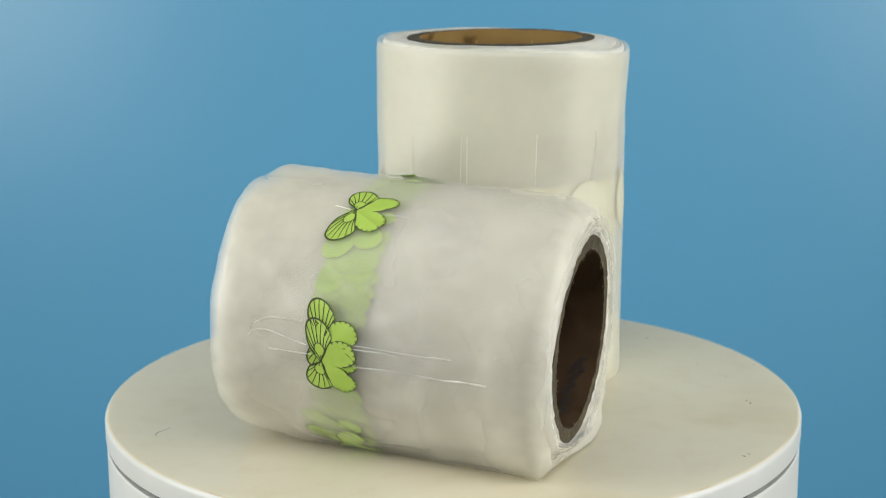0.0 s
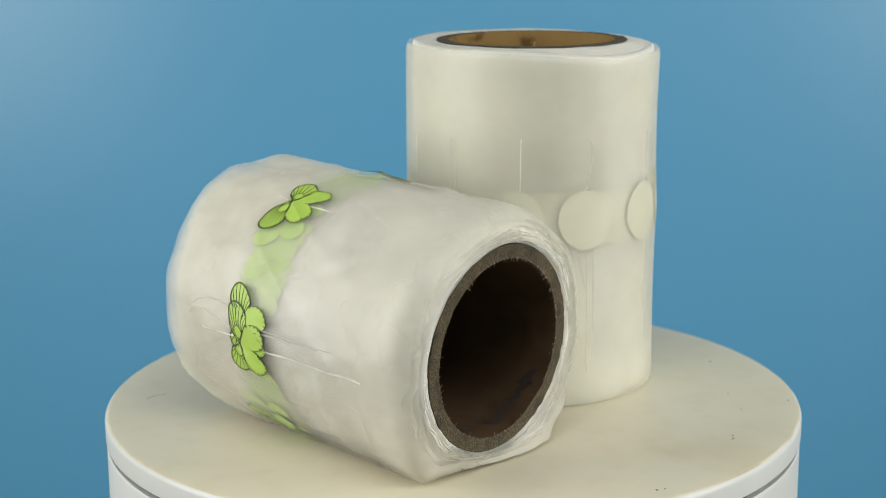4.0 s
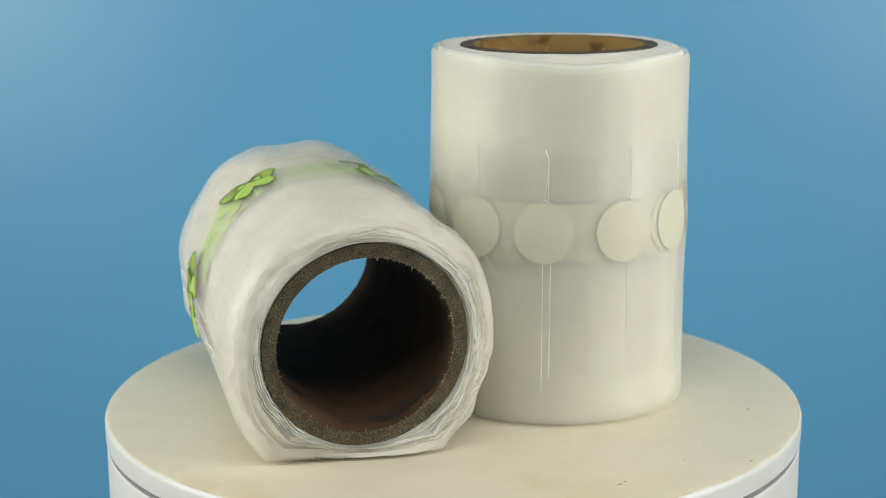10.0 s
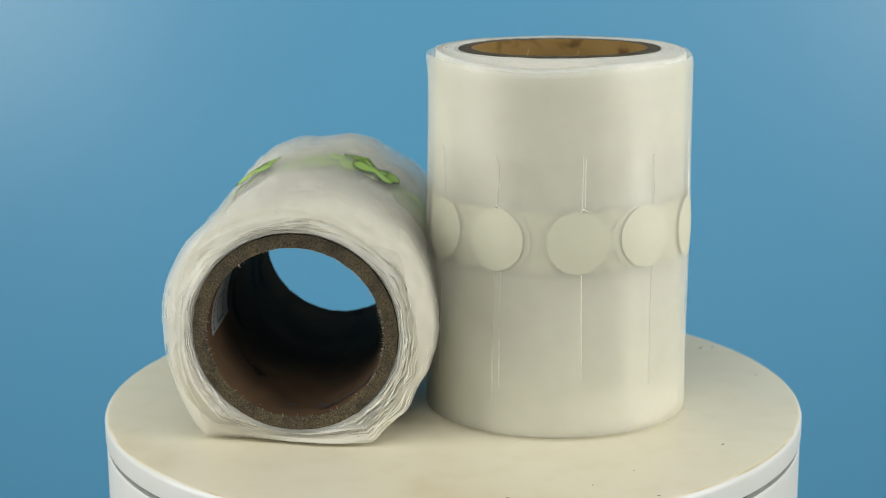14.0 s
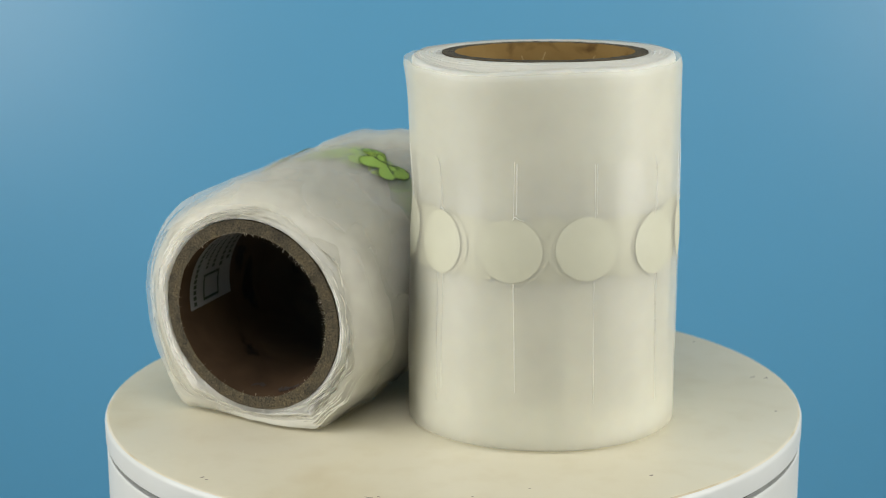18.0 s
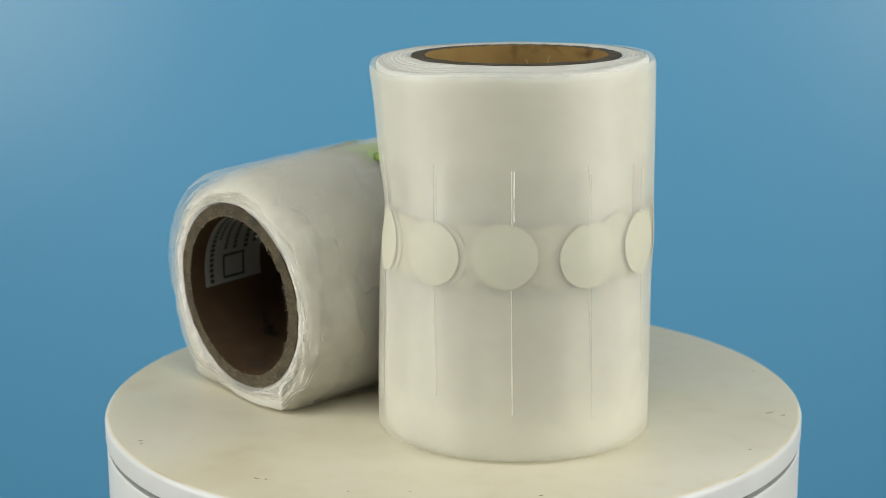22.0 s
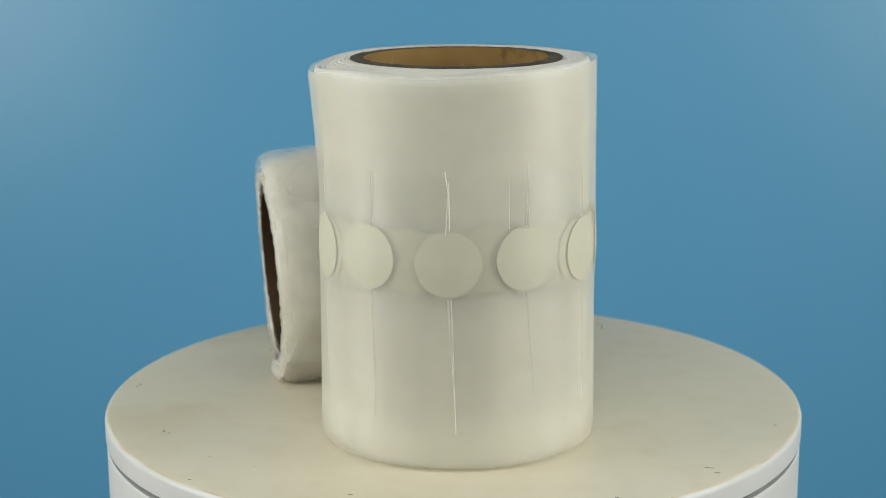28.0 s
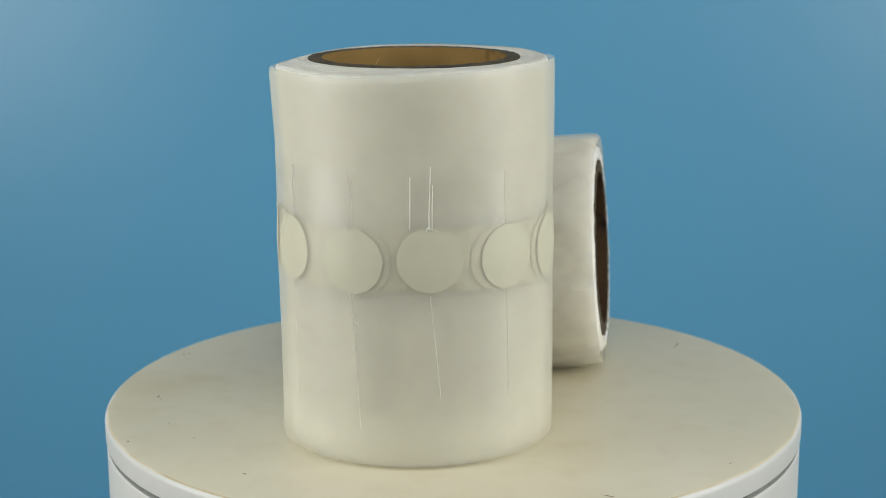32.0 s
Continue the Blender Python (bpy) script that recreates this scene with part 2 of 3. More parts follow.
v, f = lathe([(0.9945, -0.0035), (0.9975, -0.0065), (0.9995, -0.011), (1.0, -0.018), (1.0, -THICK + 0.008), (0.9993, -THICK + 0.002), (0.997, -THICK), (0.0001, -THICK)])
mesh("edge_band", v, f, BAND, top_plate, "glossy white edge band")


def scuff(x, y, length, angle, width=0.004):
    """A short scuff mark on the plate."""
    c, s = math.cos(radians(angle)), math.sin(radians(angle))
    pts = []
    for i in range(7):
        k = i / 6 - 0.5
        wob = 0.12 * length * math.sin(5 * k + x * 40)
        wid = width * (1 - abs(2 * k) ** 3) / 2 + 0.0004
        for side in (-1, 1):
            a, bb = k * length, wob + side * wid
            pts.append(Vector((x + a * c - bb * s, y + a * s + bb * c, 0.0009)) * U)
    return pts, [(2 * i, 2 * i + 1, 2 * i + 3, 2 * i + 2) for i in range(6)]


for mark in ((-0.410, 0.762, 0.078, -8, 0.0022), (0.863, 0.294, 0.028, 74, 0.0045), (0.902, 0.292, 0.016, 58, 0.006), (0.616, -0.589, 0.013, 30, 0.006),
             (-0.048, -0.856, 0.022, 10, 0.004), (-0.025, -0.849, 0.009, -40, 0.004), (0.338, -0.907, 0.011, 0, 0.005), (0.928, -0.022, 0.010, 40, 0.005),
             (-0.492, -0.796, 0.012, 20, 0.006), (-0.476, -0.811, 0.009, 0, 0.0045), (0.199, -0.809, 0.008, 60, 0.003), (0.328, -0.732, 0.006, 0, 0.003), (0.676, 0.649, 0.018, 120, 0.0022)):
    v, f = scuff(*mark)
    mesh("scuff", v, f, SCUFF, top_plate)

# ---- standing roll ----
SX, SY, SH = 0.2793, -0.1245, 1.0155
SR, SCORE, SBORE = 0.3595, 0.2770, 0.2420
SLACK = 0.011  # air between the tight winding and the outer wraps


def stand_radius(a, z):
    """The outer radius of the standing roll at angle a (degrees) and height z."""
    ca, sa = math.cos(radians(a)), math.sin(radians(a))
    r = SR + 0.003 * noise.noise(Vector((ca * 1.3, sa * 1.3, z * 2.5))) + 0.0012 * noise.noise(Vector((ca * 5, sa * 5, z * 5 + 7)))
    up = max(0.0, (z - 0.62) / 0.39)
    r += 0.010 * max(0.0, 1 - z / 0.48) * max(0.0, math.cos(radians(a + 155))) ** 4
    r += 0.027 * up * up * max(0.0, math.cos(radians(a + 127))) ** 3 - 0.012 * up * max(0.0, math.cos(radians(a - 166))) ** 6
    r += 0.004 * math.exp(-((z - 0.53) / 0.07) ** 2) - 0.014 * math.exp(-((z - 0.60) / 0.11) ** 2) * max(0.0, math.cos(radians(a + 146))) ** 8
    return r


def dip(a):
    """How far the upper rim sinks at angle a."""
    w = (a + 180) % 360 - 180
    return 0.013 * math.exp(-((w + 40) / 36) ** 2) + 0.022 * math.exp(-((w + 114) / 34) ** 2)


def on_stand(a, z, off=0.0):
    r = stand_radius(a, z) + off
    return Vector((r * math.cos(radians(a)), r * math.sin(radians(a)), z)) * U


standing_roll = tagged(new("standing_film_roll"), "upright roll of milky white plastic film with round cream stickers", "film roll", kind="")
ANG = [360 * j / 180 for j in range(180)]
rows = []
for k in range(14):
    rr = SCORE + 0.0006 + (SR - 0.0085 - SLACK - SCORE) * k / 13
    rows.append([Vector((rr * math.cos(radians(a)), rr * math.sin(radians(a)), SH - 0.006 + 0.003 * k / 13 - dip(a) * (k / 13) ** 2 + 0.0008 * math.sin(k * 2.4) + 0.0018 * noise.noise(Vector((math.cos(radians(a)) * 3, math.sin(radians(a)) * 3, k * 0.7))))) * U for a in ANG])
rows.append([on_stand(a, SH - 0.0028 - dip(a), -0.008 - SLACK) for a in ANG])
last_ring = rows[-1]
rows.reverse()
v, f = sheet(rows)
mesh("roll_end", v, f, DIMMED_END_FILM, standing_roll, "wound sheet edges, greyed against the overhead fill")
rows = [last_ring]
for dz, dr in ((-0.005, -0.0040), (-0.009, -0.0016), (-0.015, 0.0)):
    rows.append([on_stand(a, SH + dz - dip(a), dr - SLACK) for a in ANG])
for i in range(1, 44):
    z = SH - 0.014 - (SH - 0.026) * i / 44
    rows.append([on_stand(a, z - dip(a) * max(0.0, 1 - i / 12), -SLACK) for a in ANG])
for z, dr in ((0.013, -0.0006), (0.008, -0.003), (0.003, -0.009), (0.0, -0.018)):
    rows.append([on_stand(a, z, dr - SLACK) for a in ANG])
rows.append([Vector((SCORE * math.cos(radians(a)), SCORE * math.sin(radians(a)), 0)) * U for a in ANG])
rows.reverse()
v, f = sheet(rows)
mesh("wound_film", v, f, FILM, standing_roll, "tightly wound milky film")
for off, top in ((0.0042, SH - 0.014), (0.0075, SH - 0.010)):
    rows = []
    for i in range(46):
        q = min(1.0, i / 42)
        z = 0.009 + (top - 0.018 - 0.009) * q + 0.006 * max(0, i - 42)
        row = []
        for a in ANG:
            lip = max(0.0, math.cos(radians(a - 62))) ** 8 if off > 0.005 else 0.0
            tuck = 0.0045 * max(0, i - 42) ** 1.3
            frill = noise.noise(Vector((math.cos(radians(a)) * 4, math.sin(radians(a)) * 4, off * 900))) + 0.6 * noise.noise(Vector((math.cos(radians(a)) * 11, math.sin(radians(a)) * 11, off * 900)))
            flare = 0.012 * max(0.0, (z - SH + 0.12) / 0.12) ** 2 * math.exp(-(((a - 182 + 180) % 360 - 180) / 24) ** 2) if off > 0.005 else 0.0
            row.append(on_stand(a, z - dip(a) * max(0.0, (i - 32) / 10 if i < 42 else 1.0) + (lip * 0.008 + 0.0022 * frill) * max(0, i - 42) / 3, off + flare - tuck * 0.25 * (1 - lip)))
        rows.append(row)
    v, f = sheet(rows)
    mesh("film_layer", v, f, VEIL, standing_roll, "thin translucent outer wrap")


def tube(outer, inner, z0, z1, steps=120, ragged=0.002):
    """A cardboard tube: the bore, and the two cut ends with the outside."""
    def ring(r, z, seed):
        return [Vector(((r + ragged * 0.4 * noise.noise(Vector((math.cos(a) * 9, math.sin(a) * 9, seed)))) * math.cos(a),
                        (r + ragged * 0.4 * noise.noise(Vector((math.cos(a) * 9, math.sin(a) * 9, seed)))) * math.sin(a),
                        z + ragged * noise.noise(Vector((math.cos(a) * 12, math.sin(a) * 12, seed + 3))))) * U for a in (2 * math.pi * j / steps for j in range(steps))]
    edge = sheet([ring(inner, z1, 1), ring(inner + (outer - inner) * 0.35, z1 + 0.001, 2), ring(inner + (outer - inner) * 0.7, z1 + 0.001, 4), ring(outer, z1, 5), ring(outer, z0, 6), ring((outer + inner) / 2, z0, 7), ring(inner, z0, 8)])
    # the bore starts at the very edge of the cut faces
    e = edge[0]
    first, last = e[:steps], e[-steps:]
    bore = sheet([last] + [[last[j].lerp(first[j], k / 10) for j in range(steps)] for k in range(1, 10)] + [first])
    return edge, bore


edge, bore = tube(SCORE, SBORE, 0.002, SH - 0.003)
mesh("core", edge[0], edge[1], CORE_EDGE, standing_roll, "grey-brown cardboard core")
mesh("core_bore", bore[0], bore[1], LIT_KRAFT_BORE, standing_roll, "brown kraft paper lining")


for a0, z0, a1, z1 in ((96, 0.985, 112, 0.84), (113, 0.975, 100, 0.88), (62, 0.98, 70, 0.90), (150, 0.97, 144, 0.86), (20, 0.98, 27, 0.89), (-80, 0.975, -70, 0.86), (-20, 0.98, -26, 0.90), (200, 0.985, 212, 0.87)):
    rows = []
    for i in range(9):
        q = i / 8
        at, z, w = a0 + (a1 - a0) * q + 0.8 * math.sin(7 * q + a0), z0 + (z1 - z0) * q, 0.28 + 0.25 * math.sin(q * math.pi)
        rows.append([Vector((0.2408 * math.cos(radians(at + o)), 0.2408 * math.sin(radians(at + o)), z)) * U for o in (-w, w)])
    v, f = sheet(rows, closed=False)
    mesh("scratch", v, f, GOLD_FIBRE, standing_roll)


def disc_on(place, a, z, radius, off, steps=36):
    """A round sticker wrapped on a roll; place maps (angle, height, offset)."""
    rows = []
    for rr in (1.0, 0.985, 0.75, 0.5, 0.25, 0.002):
        row = []
        for j in range(steps):
            t = 2 * math.pi * j / steps
            row.append(place(a + math.degrees(radius * rr * math.cos(t) / 0.367), z + radius * rr * math.sin(t), off + (0.0012 if rr < 1 else 0)))
        rows.append(row)
    return sheet(rows)


rows = []
for q in (0.0, 0.02, 0.5, 0.98, 1.0):
    row = []
    for a in ANG:
        scallop = 0.007 * abs(math.sin(radians(a * 5.4 + 20))) + 0.005 * noise.noise(Vector((math.cos(radians(a)) * 6, math.sin(radians(a)) * 6, 4)))
        row.append(on_stand(a, 0.541 + (q - 0.5) * 2 * (0.070 + scallop), -0.0062 + (0.0006 if 0 < q < 1 else 0)))
    rows.append(row)
v, f = sheet(rows)
mesh("sticker_band", v, f, BANDED, standing_roll, "yellowish row of stickers under the wraps")
random.seed(4)
RISE = 0.005
STICKERS = [(-164, 0.536), (-131.5, 0.534), (-96, 0.534), (-64.8, 0.540), (-30.2, 0.533), (1.3, 0.541), (34.8, 0.534), (66, 0.528), (100, 0.534), (133, 0.534), (164, 0.534)]
for a, z in STICKERS:
    z += RISE
    v, f = disc_on(on_stand, a, z, 0.083, 0.0054)
    mesh("round_sticker", v, f, WAXED, standing_roll)
    v, f = disc_on(on_stand, a - random.choice((3.5, -3.0, 4.5)), z - 0.002 * random.random(), 0.083, -0.0006)
    mesh("round_sticker", v, f, PAPER, standing_roll)
    v, f = disc_on(on_stand, a - 15, z + 0.006 * random.uniform(-1, 1), 0.083, -0.0048)
    mesh("round_sticker", v, f, PAPER, standing_roll)


def strip_on(place, points, width, off):
    """A thin crease along (angle, height) points."""
    rows = []
    n = 10
    for i in range(n * (len(points) - 1) + 1):
        k, q = divmod(i, n)
        if k == len(points) - 1:
            k, q = k - 1, n
        a = points[k][0] + (points[k + 1][0] - points[k][0]) * q / n
        z = points[k][1] + (points[k + 1][1] - points[k][1]) * q / n
        w = math.degrees(width / 0.36) / 2 * (0.7 + 0.5 * noise.noise(Vector((z * 30, a, 1))))
        rows.append([place(a - w, z, off), place(a, z, off + width * 0.35), place(a + w, z, off)])
    return sheet(rows, closed=False)


CREASES = [
    [(-130.5, 0.762), (-129.0, 0.73), (-131.0, 0.62)], [(-129.2, 0.74), (-129.4, 0.62)], [(-131.5, 0.45), (-131.6, 0.10)], [(-128.2, 0.45), (-128.6, 0.14)],
    [(-94.2, 0.765), (-94.6, 0.62)], [(-93.2, 0.76), (-93.4, 0.63)], [(-94.6, 0.45), (-94.0, 0.16)],
    [(-62.2, 0.757), (-62.0, 0.62)], [(-61.2, 0.757), (-61.2, 0.63)], [(-62.2, 0.455), (-61.6, 0.13)],
    [(-31.4, 0.765), (-30.2, 0.71), (-31.2, 0.61)], [(-30.0, 0.74), (-29.6, 0.62)], [(-30.5, 0.45), (-28.0, 0.16)], [(-29.2, 0.45), (-27.6, 0.10)],
    [(1.5, 0.776), (0.6, 0.62)], [(2.2, 0.73), (1.9, 0.62)], [(1.0, 0.455), (5.0, 0.18)],
    [(-6.4, 0.75), (-6.6, 0.62)], [(32.3, 0.755), (33.0, 0.62)], [(34.0, 0.45), (35.2, 0.14)],
    [(-161, 0.766), (-161.5, 0.62)], [(-162, 0.45), (-163, 0.13)], [(165.4, 0.758), (165.0, 0.62)], [(168, 0.758), (168, 0.62)], [(140, 0.75), (140.5, 0.62)]]
for line in CREASES:
    v, f = strip_on(on_stand, [(a, z + RISE) for a, z in line], 0.0042, 0.0080)
    mesh("crease", v, f, CREASE, standing_roll)
for a in (-130.5, -93.5, 1.0, 33.0):
    # a torn nub of film above the sticker
    v, f = strip_on(on_stand, [(a - 1.4, 0.616 + RISE), (a - 0.4, 0.626 + RISE), (a + 0.4, 0.620 + RISE), (a + 3.0, 0.615 + RISE)], 0.0040, 0.0082)
    mesh("torn_nub", v, f, BOLD_CREASE, standing_roll)
for a0, a1, z0, z1 in ((-62, -31, 0.615, 0.757), (-6.4, 19.4, 0.615, 0.755), (-94, -66, 0.615, 0.76), (-131, -108, 0.615, 0.75), (24, 33, 0.615, 0.75), (-159, -139, 0.615, 0.755), (143, 165, 0.615, 0.755),
                       (-62, -38, 0.10, 0.455), (-30, -12, 0.14, 0.455), (5, 30, 0.12, 0.455), (-94, -74, 0.13, 0.45), (-128, -110, 0.12, 0.45)):
    rows = [[on_stand(a0 + (a1 - a0) * j / 12, RISE + z0 + (z1 - z0) * i / 10, 0.0062) for j in range(13)] for i in range(11)]
    v, f = sheet(rows, closed=False)
    mesh("film_tab", v, f, CLEAR, standing_roll)

# ---- lying roll: local x runs along the axis from the open end ----
HEAD = 75.50
TILT = math.radians(3.543)
LX, LY, LZ, LCORE, LBORE, LLEN = -0.4890, -0.3730, 0.3068, 0.2697, 0.2332, 0.8917


def lie_radius(s, a, tuck=1.0):
    """The outer radius of the lying roll at s along its axis and angle a (degrees, 90 is up)."""
    ca, sa = math.cos(radians(a)), math.sin(radians(a))
    r = 0.350 + 0.007 * noise.noise(Vector((s * 2.4, ca * 1.3, sa * 1.3))) + 0.0035 * noise.noise(Vector((s * 6, ca * 3 + 5, sa * 3)))
    r += 0.0046 * noise.noise(Vector((s * 9 + ca * 4, ca * 5, sa * 5 + s * 6))) + 0.0026 * noise.noise(Vector((s * 11 - sa * 7, ca * 11 + s * 9, sa * 9)))
    # slanting soft folds
    slant = noise.noise(Vector((s * 5.0 + a * 0.035, s * 1.5 - a * 0.006, 6.0)))
    r += 0.0052 * max(0.0, 1 - abs(slant) * 3.2) ** 2 * min(1.0, max(0.0, s / 0.15))
    if s > 0.7:
        r += 0.011 * min(1.0, (s - 0.7) / 0.15) * noise.noise(Vector((ca * 2.5, sa * 2.5, 9.0)))
    if s > 0.45:
        r -= 0.009 * min(1.0, (s - 0.45) / 0.3) * math.exp(-(((a + 180) % 360 - 180 - 95) / 34) ** 2)
    near = math.exp(-(max(0.0, s) / 0.13) ** 2)
    w = (a + 180) % 360 - 180
    # the slack wraps sag on to the plate
    r += (0.022 * math.exp(-((w + 116) / 24) ** 2) + 0.015 * math.exp(-((w + 64) / 20) ** 2)) * min(1.0, max(0.0, (LLEN - s) / 0.25))
    end = 0.362 - 0.055 * 0.55 * tuck * math.exp(-((w - 98) / 34) ** 2) + 0.026 * math.exp(-((w + 134) / 24) ** 2) + 0.010 * math.exp(-((abs(w) - 172) / 26) ** 2)
    end += 0.004 * math.exp(-((w + 8) / 8) ** 2) - 0.017 * math.exp(-((w + 28) / 6) ** 2) - 0.016 * math.exp(-((w + 47) / 9) ** 2)
    end += 0.007 * noise.noise(Vector((ca * 8, sa * 8, 1.7))) * math.exp(-((w + 30) / 38) ** 2) + 0.012 * math.exp(-((w - 33) / 12) ** 2) + 0.003 * noise.noise(Vector((ca * 5, sa * 5, 3.3)))
    r += (end - r) * near
    if sa < 0:
        limit = (LZ + math.tan(TILT) * s - 0.0130) / -sa
        r = min(r, limit)
    return r


def on_axis(s, a, r):
    """A point at s along the axis, r away from it, at angle a."""
    ca, sa = math.cos(radians(a)), math.sin(radians(a))
    x = s * math.cos(TILT) - r * sa * math.sin(TILT)
    z = LZ + s * math.sin(TILT) + r * sa * math.cos(TILT)
    return Vector((x, -r * ca, z)) * U


def on_lie(a, s, off=0.0):
    return on_axis(s, a, lie_radius(s, a) + off)


lying_roll = tagged(new("lying_film_roll"), "roll of milky plastic film on its side with lime butterfly stickers", "film roll")
FACE = [(0.0, 0.008), (0.15, 0.002), (0.26, 0.001), (0.40, 0.005), (0.53, 0.013), (0.67, 0.026), (0.80, 0.044), (0.90, 0.068), (1.0, 0.130)]


def face_depth(k):
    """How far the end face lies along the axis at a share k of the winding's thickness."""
    for (k0, s0), (k1, s1) in zip(FACE, FACE[1:]):
        if k <= k1:
            return s0 + (s1 - s0) * (k - k0) / (k1 - k0)
    return FACE[-1][1]


def corner(a):
    """1 where the wraps stand out in a corner at the open end, else 0."""
    w = (a + 180) % 360 - 180
    low = 1.0 if -126 < w < -42 else math.exp(-(min(abs(w + 42), abs(w + 126), abs(w - 234)) / 24) ** 2)
    return min(1.0, 0.65 * math.exp(-((w - 112) / 45) ** 2) + low)


def spread(a):
    """1 where the lowest wraps slide forward on the plate, else 0."""
    w = (a + 180) % 360 - 180
    return math.exp(-((w + 74) / 34) ** 2)


def air(s, a, span):
    """The air between the tight winding and the outermost wraps."""
    ca, sa = math.cos(radians(a)), math.sin(radians(a))
    far = (s - LLEN) / 0.16
    g = 0.013 + 0.009 * max(0.0, noise.noise(Vector((s * 4.5, ca * 2.2, sa * 2.2 + 3))) + 0.3) + 0.014 * math.exp(-far * far)
    w = (a - 185 + 180) % 360 - 180
    g += 0.024 * math.exp(-(w / 42) ** 2) * math.exp(-(max(0.0, s) / 0.22) ** 2)
    # the sagging corners at the open end hold the most air
    w = (a + 180) % 360 - 180
    g += (0.030 * math.exp(-((w + 132) / 22) ** 2) + 0.026 * math.exp(-((w + 52) / 20) ** 2)) * math.exp(-(max(0.0, s) / 0.30) ** 2)
    return min(g, 0.75 * span)


ends = [(0.030, 0.0)] + [(face_depth(0.02 * i), 0.02 * i) for i in range(1, 49)] + [(0.130, 1.0)]
far_ends = [(LLEN - 0.082, 0.99), (LLEN - 0.052, 0.96), (LLEN - 0.026, 0.91), (LLEN - 0.008, 0.82), (LLEN, 0.6), (LLEN, 0.35), (LLEN - 0.003, 0.12), (LLEN - 0.006, 0.0)]
line = ends + [(0.130 + (LLEN - 0.240) * i / 44, 1.0) for i in range(1, 44)] + far_ends
FINE_ANG = [360 * j / 300 for j in range(300)]
rows = []
for s0, k in line:
    row = []
    for a in FINE_ANG:
        s = s0
        ca, sa = math.cos(radians(a)), math.sin(radians(a))
        ruffle = (1 - abs(2 * k - 1)) * (0.003 * noise.noise(Vector((ca * 6, sa * 6, s * 9))) + 0.002 * noise.noise(Vector((ca * 14, sa * 14, k * 5))))
        if s > LLEN - 0.1:
            s = LLEN - (LLEN - s) * (1 - 0.65 * math.exp(-(((a + 180) % 360 - 180 - 95) / 55) ** 2))
        ahead = s * (1 - 0.80 * corner(a)) - 0.050 * k ** 2.5 * spread(a) * (s < 0.129) if 0 < k and s < 0.135 else s
        if s < 0.135 and k < 0.98:
            # pleats of the packed sheet edges
            many = noise.noise(Vector((ca * 1.8, sa * 1.8, 1.0))) + 0.45 * noise.noise(Vector((ca * 6, sa * 6, 2.0 + k)))
            w = (a + 180) % 360 - 180
            deep = 0.12 + math.exp(-((w + 32) / 42) ** 2) + 0.8 * math.exp(-((w - 97) / 24) ** 2) + 0.7 * math.exp(-((w - 34) / 16) ** 2) + 1.1 * math.exp(-((w + 132) / 30) ** 2) + 0.5 * math.exp(-((abs(w) - 172) / 20) ** 2)
            deep *= 0.7 + 1.0 * noise.noise(Vector((ca * 5, sa * 5, k * 6)))
            reach = 0.8 + 0.18 * corner(a)
            ruffle += 0.0085 * max(0.05, deep) * max(0.0, min(1.0, k * 10, (reach - k) * 4)) * math.sin(6.283 * (10.5 * k + 2.0 * many))
        span = lie_radius(ahead, a) - LCORE
        row.append(on_axis(ahead + ruffle, a, LCORE + 0.0005 + (span - air(ahead, a, span)) * k))
    rows.append(row)
v, f = sheet(rows)
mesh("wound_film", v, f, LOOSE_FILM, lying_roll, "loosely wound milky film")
LAYERS = (-0.0085, -0.002, 0.0045, 0.0100)
TUCK = (1.0, 1.0, 0.75, 0.25)
for n, off in enumerate(LAYERS):
    rows = []
    for q in (0.0, 0.12, 0.25, 0.38, 0.5, 0.62, 0.74, 0.86, 0.95):
        row = []
        for a in ANG:
            ca, sa = math.cos(radians(a)), math.sin(radians(a))
            wave = noise.noise(Vector((ca * 2.6, sa * 2.6, 5.0 * n))) + 0.4 * noise.noise(Vector((ca * 9, sa * 9, 5.0 * n)))
            start = min(0.85, max(0.10, 0.42 + 0.34 * wave))
            k = start + (1 - start) * q
            lift = 0.10 * n * (1 - k) * (1 - q)
            w = (a + 180) % 360 - 180
            up = (0.0, 0.2, 0.55, 0.75)[n] * math.exp(-((w - 118) / 42) ** 2)
            at = face_depth(k) * (1 - max(0.80 * corner(a), up)) - 0.050 * k ** 2.5 * spread(a) * (1 - q ** 6)
            k += (1 - k) * up * 0.4
            row.append(on_axis(at - off * (1 - k) * 1.2 - 0.003 * (1 - q), a, LCORE + (lie_radius(at, a, TUCK[n]) - LCORE) * (k + lift) + off * (0.15 + 0.85 * k)))
        rows.append(row)
    for s, k in line:
        if s < 0.11 or k < (0.90, 0.80, 0.74, 0.66)[n]:
            continue
        far = 1.0 if s > LLEN - 0.1 else 0.0
        rows.append([on_axis(s + far * (LLEN - s) * 0.65 * math.exp(-(((a + 180) % 360 - 180 - 95) / 55) ** 2) + (0.5 if s > 0.4 else 0.0) * off * (1 - k) * 6, a, LCORE + (lie_radius(s, a, TUCK[n]) - LCORE) * k + off * (0.25 + 0.75 * k)) for a in ANG])
    v, f = sheet(rows)
    mesh("film_layer", v, f, LOOSE_VEIL if n < 2 else OUTER_VEIL, lying_roll, "thin translucent outer wrap")

